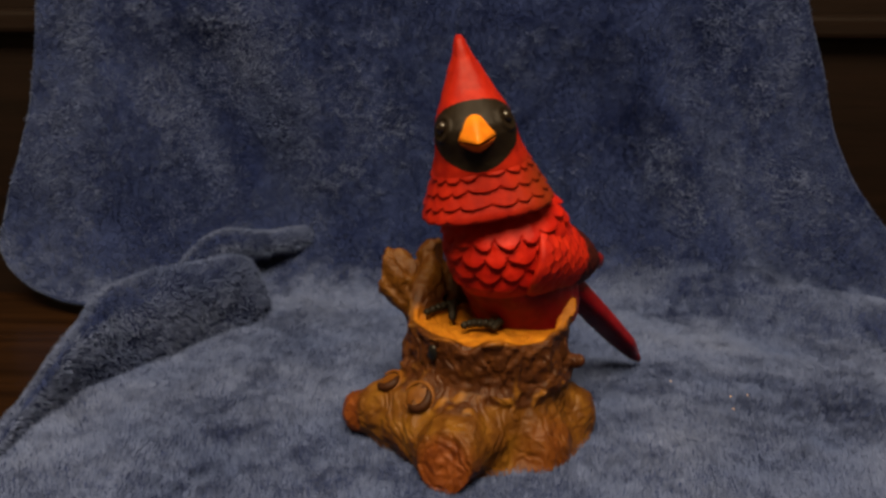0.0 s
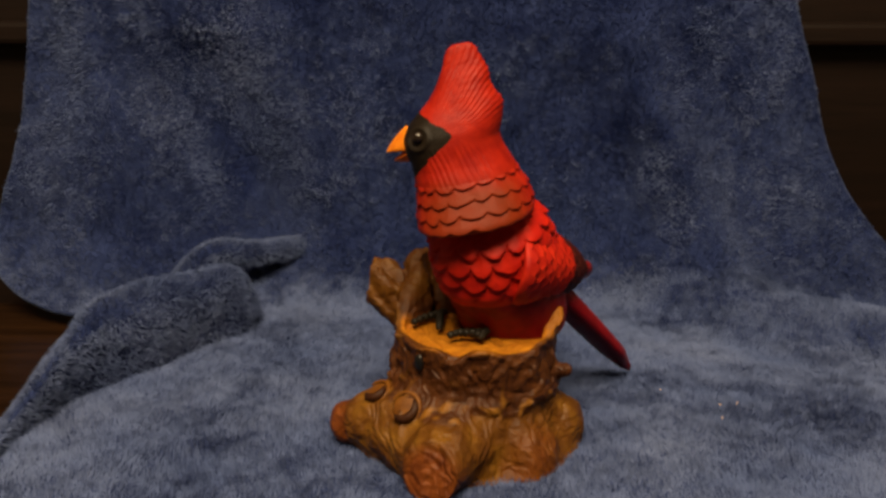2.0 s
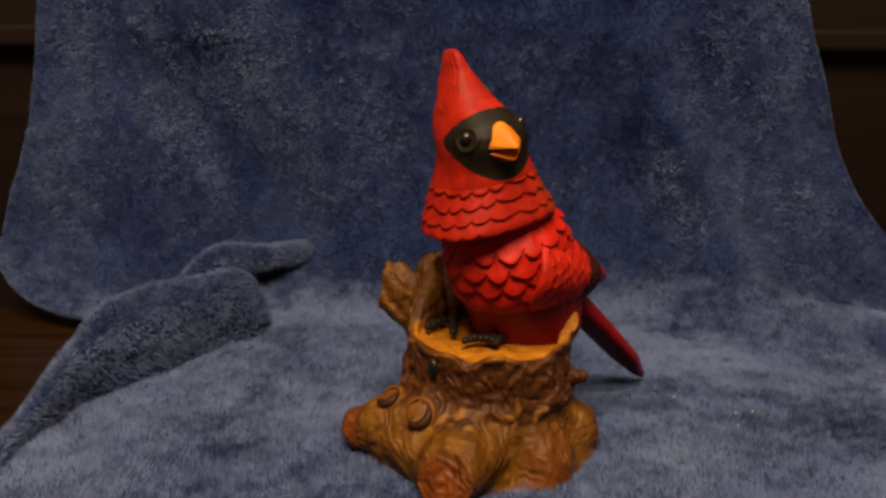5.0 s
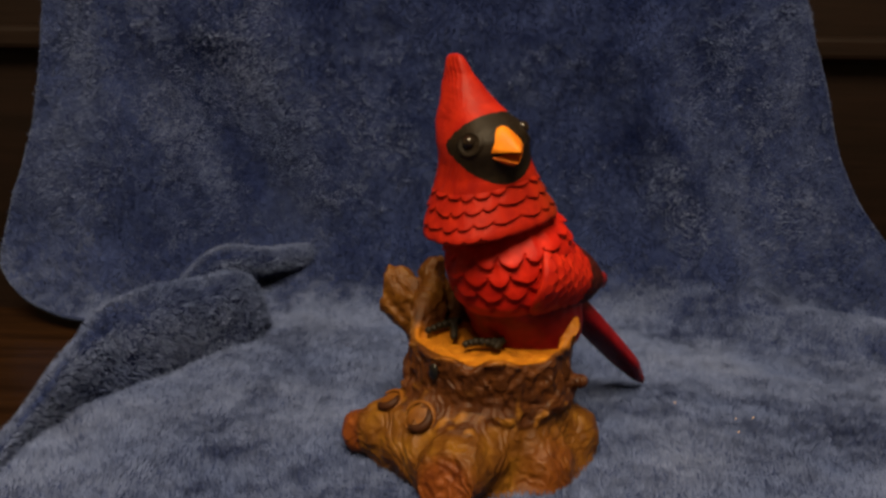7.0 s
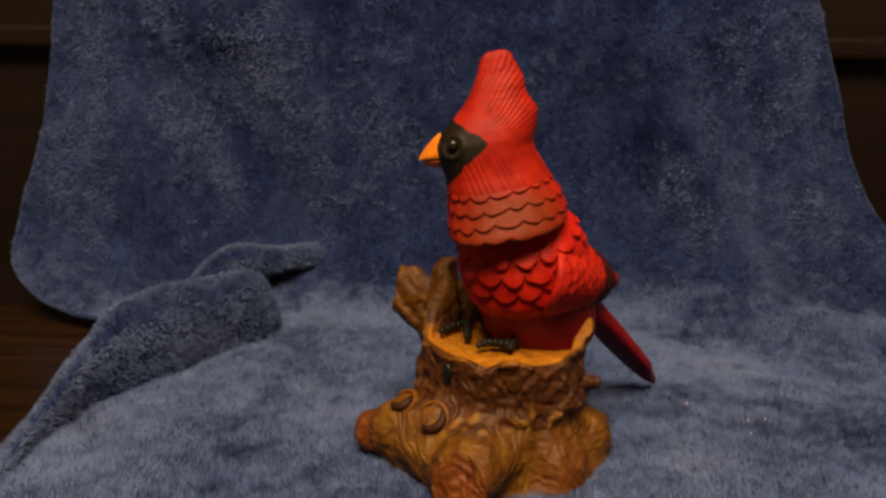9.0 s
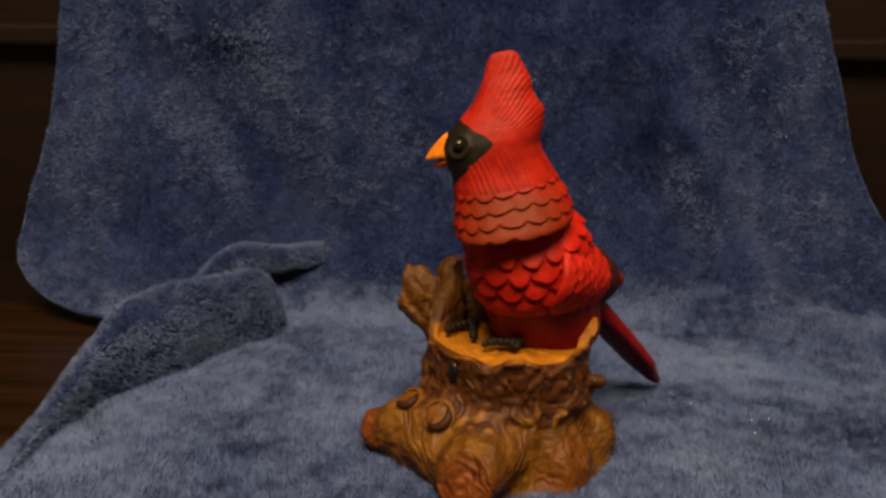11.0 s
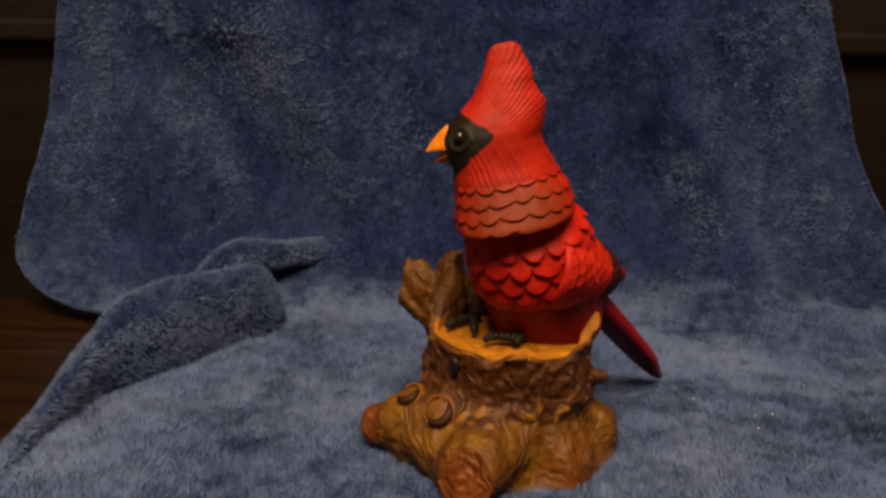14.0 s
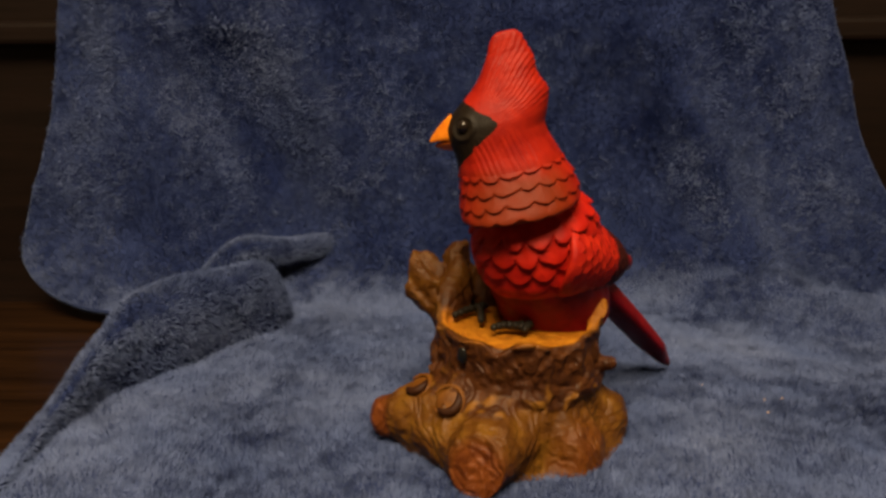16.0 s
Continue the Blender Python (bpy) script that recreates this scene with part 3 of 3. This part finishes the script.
def build_head(fig):
    rows, cols = 190, 260
    x, y, z, a = ring_loft(HEAD_TABLE, rows, cols, 0.74)
    d = layered(z, a, [23.6, 17.6, 12.0, 6.4, 0.8], 18, 1.9, 1.35)
    d = np.where(z > 17.6, 0.8 * ease(28, 17, z), d)
    # combed lines on crest and cheek
    flow = np.arctan2(z - 27.0, 17.0 - x)
    comb = np.sin(flow * 120 + 2.5 * rolling(np.stack([x, y, z], -1).reshape(-1, 3), 0.12, 31).reshape(x.shape))
    crest = ease(36, 44, z) * ease(9, -4, x)
    d = d + (0.13 * comb + 0.12 * rolling(np.stack([x * 0.25 + z * 0.9, y, z * 0.3 - x * 0.1], -1).reshape(-1, 3), 0.9, 35).reshape(x.shape)) * crest
    cheek = ease(16, 20, z) * ease(34, 28, z) * ease(-14, -4, x)
    d = d + 0.20 * np.sin((x * 1.5 - z * 0.5) * 1.9 + 1.5 * rolling(np.stack([x, y, z], -1).reshape(-1, 3), 0.15, 33).reshape(x.shape)) * cheek * ease(16, 8, x)
    # notched back of the crest, hollow eye sockets
    d = d + 0.55 * np.sin(z * 0.47) * ease(38, 44, z) * ease(8, 18, -x)
    for side in (1, -1):
        far = np.sqrt((x - 15.9) ** 2 + (y - side * 13.2) ** 2 + (z - 37) ** 2)
        d = d + 0.75 * np.exp(-((far - 4.6) / 1.0) ** 2) - 0.6 * np.exp(-(far / 3.0) ** 2)
    nx, ny = np.cos(a), np.sin(a)
    px, py = x + d * nx, y + d * ny
    v = np.stack([px, py, z], -1).reshape(-1, 3) / 1000
    v, f = capped(v, grid_faces(rows, cols, True), rows, cols)
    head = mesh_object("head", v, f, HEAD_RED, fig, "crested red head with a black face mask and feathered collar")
    hx, hz = v[:, 0] * 1000, v[:, 2] * 1000
    back = 1.0 + np.sqrt(9.0 + np.where(hz > 36.0, 1.5 * (hz - 36.0), np.minimum(1.7 * (36.0 - hz), 9.0 + 0.5 * (36.0 - hz))) ** 2) - 1.5 + 0.9 * rolling(v, 420, 77)
    turn = np.degrees(np.arctan2(v[:, 1], v[:, 0]))
    # browner on the left side of the collar, fading out upwards
    layer(head, "brown_side", 0.7 * ease(10, 70, turn) * ease(165, 120, turn) * ease(22, 12, hz + 2 * rolling(v, 160, 71)))
    layer(head, "mask", ease(-2.0, 2.0, hx - back) * ease(-1.5, 1.5, hz - 18.5 - 8.0 * (v[:, 1] / 0.015) ** 2))
    # beak
    upper = part("upper_beak", beak_bm(True), ORANGE, head, "orange upper beak")
    lower = part("lower_beak", beak_bm(False), LOWER, head, "orange lower beak that opens and closes")
    for side in (1, -1):
        bm = bmesh.new()
        bmesh.ops.create_uvsphere(bm, u_segments=24, v_segments=16, radius=0.0026)
        eye = part("eye", bm, EYE, head, "glossy black eye")
        eye.location = (0.0151, side * 0.0121, 0.0370)
    return head, lower


def beak_bm(top):
    """Half of a stout cone, flat on its cutting side."""
    bm = bmesh.new()
    rings, cols = 14, 24
    rows = []
    for i in range(rings):
        t = i / (rings - 1)
        w = 0.0080 * (1 - t ** 1.15) ** 0.9 + 0.0005
        if top:
            hgt, axis, x = 0.0080 * (1 - t ** 1.15) ** 0.85 + 0.0005, -0.0008 * t ** 2, 0.0102 * t
        else:
            hgt, axis, x = 0.0046 * (1 - t ** 1.8) ** 0.8 + 0.0003, -0.0006 * t ** 2, 0.0088 * t
        ring = []
        for j in range(cols):
            a = 2 * math.pi * j / cols
            c, s = math.cos(a), math.sin(a)
            z = hgt * max(s, 0) if top else -hgt * max(s, 0)
            if s < 0:
                z = (0.0010 if top else -0.0010) * s * (1 - t)
            yy = w * c * (1 - 0.40 * max(s, 0))
            ring.append(bm.verts.new((x, yy, z + axis)))
        rows.append(ring)
    for i in range(rings - 1):
        for j in range(cols):
            k = (j + 1) % cols
            bm.faces.new((rows[i][j], rows[i][k], rows[i + 1][k], rows[i + 1][j]))
    bm.faces.new(rows[0])
    bm.faces.new(rows[-1])
    for v in bm.verts:
        if top:
            v.co += Vector((0.0194, 0, 0.0322))
    return bm


BODY_TABLE = [(-6, 15, 15, 15.0), (0, 18.2, 24, 25.2), (6, 19.0, 28, 25.2), (12, 20.6, 30.5, 25.0), (18, 22.6, 32.0, 24.6), (24, 24.8, 32.5, 24.4), (30, 26.4, 31.5, 24.2), (36, 27.2, 29.0, 24.0),
              (42, 27.6, 26.5, 24.0), (48, 27.4, 24.5, 23.8), (54, 25.6, 22.0, 23.0), (60, 20.0, 18.0, 18.4), (66, 14, 14, 14)]
BODY = dict(x=0.0156, y=0.0082, z=0.050, turn=-124.0, lean=(-0.21, -0.31, 1.0))


def leaning(lean, turn):
    q = Vector((0, 0, 1)).rotation_difference(Vector(lean))
    return q.to_matrix().to_4x4() @ pose(0, 0, 0, 0, 0, turn)


def build_body(fig):
    rows, cols = 220, 260
    x, y, z, a = ring_loft(BODY_TABLE, rows, cols, 0.97)
    d = layered(z, a, [64, 57, 50, 43.5, 37, 30.5], 15, 4.4, 2.9)
    d = d * ease(27, 36, z)
    d = d + 0.25 * rolling(np.stack([x, y, z], -1).reshape(-1, 3), 0.25, 41).reshape(x.shape)
    v = np.stack([x + d * np.cos(a), y + d * np.sin(a), z], -1).reshape(-1, 3) / 1000
    v, f = capped(v, grid_faces(rows, cols, True), rows, cols)
    body = mesh_object("body", v, f, BODY_RED, fig, "plump red body with moulded breast feathers and smooth crimson belly")
    body.matrix_local = Matrix.Translation((BODY["x"], BODY["y"], BODY["z"])) @ leaning(BODY["lean"], BODY["turn"])
    layer(body, "belly", ease(32.0, 25.0, v[:, 2] * 1000 + 1.5 * rolling(v, 150, 44)))
    return body


def wing_mesh(name, fig, side):
    """A folded wing: a flat teardrop shell of small feathers, rear end free."""
    rows, cols = 130, 120
    t = np.linspace(0, 1, rows)[:, None]
    a = np.linspace(0, 2 * math.pi, cols, endpoint=False)[None, :]
    width = 0.0215 * (np.sin(math.pi * np.clip(t, 0, 1) ** 0.72) ** 0.62) * (1 - 0.42 * t) + 0.0004
    thick = 0.0058 * np.sin(math.pi * np.clip(t, 0.0, 1) ** 0.8) ** 0.6 + 0.0003
    u = -0.036 + 0.090 * t + 0 * a
    w = width * np.cos(a)
    h = thick * np.sin(a) - 0.010 * (w / 0.018) ** 2 - 0.004 * ease(0.5, 1, t)
    # small feathers in slanted staggered rows, long ones to the rear
    lay = 19 * t + 0.0 * a
    across = w / 0.0052
    k = np.floor(lay)
    best = np.zeros_like(w)
    for shift in (0, 1):
        row = k + shift
        f = lay - row
        sc = np.abs(np.cos(math.pi * (across + 0.5 * (row % 2)))) ** 0.6
        edge = 0.55 + 0.45 * sc
        g = f + 1 - edge
        best = np.where((g >= 0) & (g < 1.0), np.maximum(best, g), best)
    relief = 0.0018 * best ** 1.5 * np.clip(np.sin(a), 0, 1) ** 0.4 * ease(0.0, 0.06, t)
    h = h + relief
    v = np.stack([-u, side * (h + 0.0), w + 0 * t], -1).reshape(-1, 3)
    v, f = capped(v, grid_faces(rows, cols, True), rows, cols)
    ob = mesh_object(name, v, f, WING_RED, fig, "folded wing, red at the shoulder and dark at the flight feathers")
    layer(ob, "flight", ease(-0.002, 0.010, -v[:, 0] - 0.20 * v[:, 2] + 0.0022 * rolling(v, 180, 51)))
    return ob


def build_bird(fig):
    body = build_body(fig)
    frame_b = Matrix.Translation((BODY["x"], BODY["y"], BODY["z"])) @ leaning(BODY["lean"], BODY["turn"])
    for side in (1, -1):
        wing = wing_mesh("wing", fig, side)
        wing.matrix_local = frame_b @ pose(-0.0115, side * 0.0220 if side > 0 else -0.0160, 0.0270, 0, 0, 0) @ pose(0, 0, 0, side * -4, -34, side * 7)
        # smooth tip of the longest feathers
        bm = bmesh.new()
        bmesh.ops.create_uvsphere(bm, u_segments=20, v_segments=14, radius=1)
        for v in bm.verts:
            v.co = Vector((v.co.x * 0.0110 - 0.0530, side * (v.co.y * 0.0034 - 0.0036), v.co.z * 0.0042 * (1 - 0.25 * v.co.x)))
        part("wing_tip", bm, TIP, wing, "smooth dark red feather tips")
    # tail
    rows, cols = 26, 28
    t = np.linspace(0, 1, rows)[:, None]
    a = np.linspace(0, 2 * math.pi, cols, endpoint=False)[None, :]
    c, s = np.cos(a), np.sin(a)
    w = (0.0075 + 0.0018 * np.sin(math.pi * t)) * (1 - ease(0.74, 1.0, t) * 0.80)
    hgt = (0.0050 - 0.0022 * t) * (1 - ease(0.93, 1.0, t) * 0.6)
    xx = 0.105 * t + 0 * c
    yy = w * np.sign(c) * np.abs(c) ** 0.7
    zz = hgt * np.sign(s) * np.abs(s) ** 0.7 + 0.0010 * np.cos(c * 9) * (s > 0)
    v, f = capped(np.stack([xx, yy, zz], -1).reshape(-1, 3), grid_faces(rows, cols, True), rows, cols)
    tail = mesh_object("tail", v, f, CRIMSON, fig, "long crimson tail slanting down to the blanket")
    start, end = Vector((0.0290, 0.0120, 0.0720)), Vector((0.0885, 0.0690, 0.0030))
    tail.matrix_local = Matrix.Translation(start) @ (end - start).to_track_quat("X", "Z").to_matrix().to_4x4()
    # feet
    for name_points in ([[(-0.0139, 0.0133, 0.0535), (-0.0184, 0.0096, 0.0535), (-0.0230, 0.0053, 0.0535), (-0.0273, -0.0005, 0.0535)],
                         [(-0.0163, 0.0106, 0.0535), (-0.0161, 0.0002, 0.0535), (-0.0164, -0.0090, 0.0535)]],
                        [[(0.0172, 0.0086, 0.0535), (0.0121, -0.0012, 0.0535), (0.0064, -0.0091, 0.0535), (-0.0001, -0.0174, 0.0535)],
                         [(0.0018, -0.0151, 0.0535), (-0.0030, -0.0154, 0.0535), (-0.0075, -0.0150, 0.0535), (-0.0114, -0.0180, 0.0535)],
                         [(0.0059, -0.0091, 0.0535), (0.0029, -0.0151, 0.0535), (0.0010, -0.0208, 0.0535)]]):
        foot = None
        for run in name_points:
            fine = between(run, np.linspace(0, 1, 3 * len(run)))
            rad = [0.0017 + 0.0005 * (k % 2) - 0.0006 * k / len(fine) for k in range(len(fine))]
            bm = chain([Vector(p) + Vector((0, -0.001, 0.0012)) for p in fine], rad)
            if foot is None:
                foot = part("foot", bm, FOOT, fig, "knobbly blackish bird foot gripping the rim")
            else:
                part("toe", bm, FOOT, foot)


def build_face(fig, stump):
    """The sleepy face carved on the root, and the black sensor hole."""
    for name, at, toward, r in EYES:
        way = Vector(toward).normalized()
        right = Vector((0, 0, 1)).cross(way).normalized()
        turn = Matrix((right, way.cross(right), way)).transposed().to_4x4()
        bm = bmesh.new()
        bmesh.ops.create_uvsphere(bm, u_segments=24, v_segments=14, radius=1)
        for v in bm.verts:
            v.co = Vector((v.co.x * r, v.co.y * r, v.co.z * r * 0.16))
        dome = part("eyelid", bm, LID, stump, "domed brown eyelid carved on the root")
        place = Matrix.Translation(Vector(at) - way * 0.0003) @ turn
        dome.matrix_local = place
        arc = [(0.98 * r * math.cos(a), 0.98 * r * math.sin(a), 0.0018) for a in np.linspace(radians(-130), radians(45), 22)]
        rad = [0.0003 + 0.0017 * math.sin(math.pi * k / 21) ** 0.7 for k in range(22)]
        v, f = tube(arc, rad, 12)
        slit = mesh_object("eye_slit", v, f, DARK, stump, "dark crescent of a closed eye")
        slit.matrix_local = place
        loop = [(1.22 * r * math.cos(a), 1.22 * r * math.sin(a), 0.0002) for a in np.linspace(radians(-150), radians(165), 40)]
        v, f = tube(loop, [0.0003 + 0.0007 * math.sin(math.pi * k / 39) ** 0.5 for k in range(40)], 10)
        ring = mesh_object("eye_ring", v, f, LID, stump, "raised brown ring round the closed eye")
        ring.matrix_local = place
    bm = bmesh.new()
    bmesh.ops.create_uvsphere(bm, u_segments=20, v_segments=12, radius=1)
    for v in bm.verts:
        v.co = Vector((v.co.x * 0.0025, v.co.y * 0.0040, v.co.z * 0.0014))
    hole = part("sensor_hole", bm, HOLE, stump, "black sensor hole in the bark")
    at, toward = SENSOR
    hole.matrix_local = Matrix.Translation(at) @ Vector(toward).to_track_quat("Z", "Y").to_matrix().to_4x4()


LID = paint("lid_paint", (0.10, 0.034, 0.005), (0.19, 0.070, 0.008), rough=0.4)
EYES = [("a", (-0.0433, -0.0152, 0.0275), (-0.42, -0.36, 0.83), 0.0046), ("b", (-0.0305, -0.0311, 0.0273), (-0.30, -0.74, 0.60), 0.0052)]
SENSOR = ((-0.0247, -0.0270, 0.0452), (-0.72, -0.68, 0.0))


def head_pose(yaw):
    """Head turned by yaw degrees towards its right side, from facing the front."""
    return Matrix.Translation(NECK) @ leaning(LEAN, -90.0 - yaw)


def jaw_pose(gape):
    return pose(0.0192, 0, 0.0312, 0, 27.0 * gape, 0)


build_room()
build_bench()
build_blanket()
FIG = tagged(new("bird_figurine"), "painted red songbird figurine with turning head on a brown stump", "figurine")
FIG.location = BASE
STUMP_PART = build_stump(FIG)
build_bird(FIG)
HEAD, JAW = build_head(FIG)
build_face(FIG, STUMP_PART)


def glints():
    """Loose specks of glitter caught in the pile."""
    rng = random.Random(9)
    for x, y in ((0.1165, 0.0384), (0.1405, 0.0201), (0.1493, 0.0216), (0.1366, 0.0060)):
        bm = bmesh.new()
        bmesh.ops.create_icosphere(bm, subdivisions=1, radius=0.00042)
        g = part("glitter_speck", bm, GLINT, None, smooth=False)
        g.location = (x, y, 0.0050)
        g.rotation_euler = (rng.random() * 3, rng.random() * 3, 0)
        tagged(g, "tiny shiny fleck of glitter on the blanket", "glitter", "glitter on the blanket")


glints()


def motions():
    turns = [(0, 0), (0.6, 0), (0.7, 15), (0.8, 40), (0.9, 57), (1.0, 68), (1.1, 83), (1.2, 91), (4.0, 91), (4.1, 76), (4.2, 60), (4.3, 40), (4.4, 16), (4.5, -8), (4.6, -23), (4.75, -29),
             (8.2, -29), (8.3, -22), (8.4, -5), (8.5, 18), (8.6, 40), (8.7, 59), (8.8, 72), (8.9, 83), (9.0, 89), (9.1, 91), (16.0, 91)]
    walk(HEAD, [(t, head_pose(a)) for t, a in turns])
    gapes = [(0, .1), (0.2, .15), (0.3, 1), (0.4, 1), (0.5, .3), (0.6, 0), (1.5, 0), (1.8, .4), (2.0, .7), (2.2, .2), (2.5, .6), (2.8, .3), (3.0, .9), (3.2, .4), (3.5, .8), (3.8, .3), (4.0, .7), (4.1, .2), (4.6, .2),
             (5.0, .9), (5.3, .3), (5.6, .9), (5.9, .3), (6.3, .6), (6.5, 1), (6.7, .8), (7.0, .9), (7.3, .8), (7.5, .4), (7.7, .4), (8.0, .2), (8.4, .1), (8.5, .4), (8.6, 0), (9.0, .1), (9.4, .8), (9.7, .3), (10.1, 1),
             (10.4, .4), (10.8, 1), (11.1, .4), (11.5, 1), (11.7, .9), (12.0, .6), (12.2, .8), (12.5, 1), (12.8, 1), (13.0, .6), (13.2, 1), (13.5, 1), (13.7, .4), (14.0, .9), (14.2, 1), (14.5, 1), (14.8, .3), (15.0, .3), (15.5, .4), (16.0, .2)]
    walk(JAW, [(t, jaw_pose(g)) for t, g in gapes])


motions()
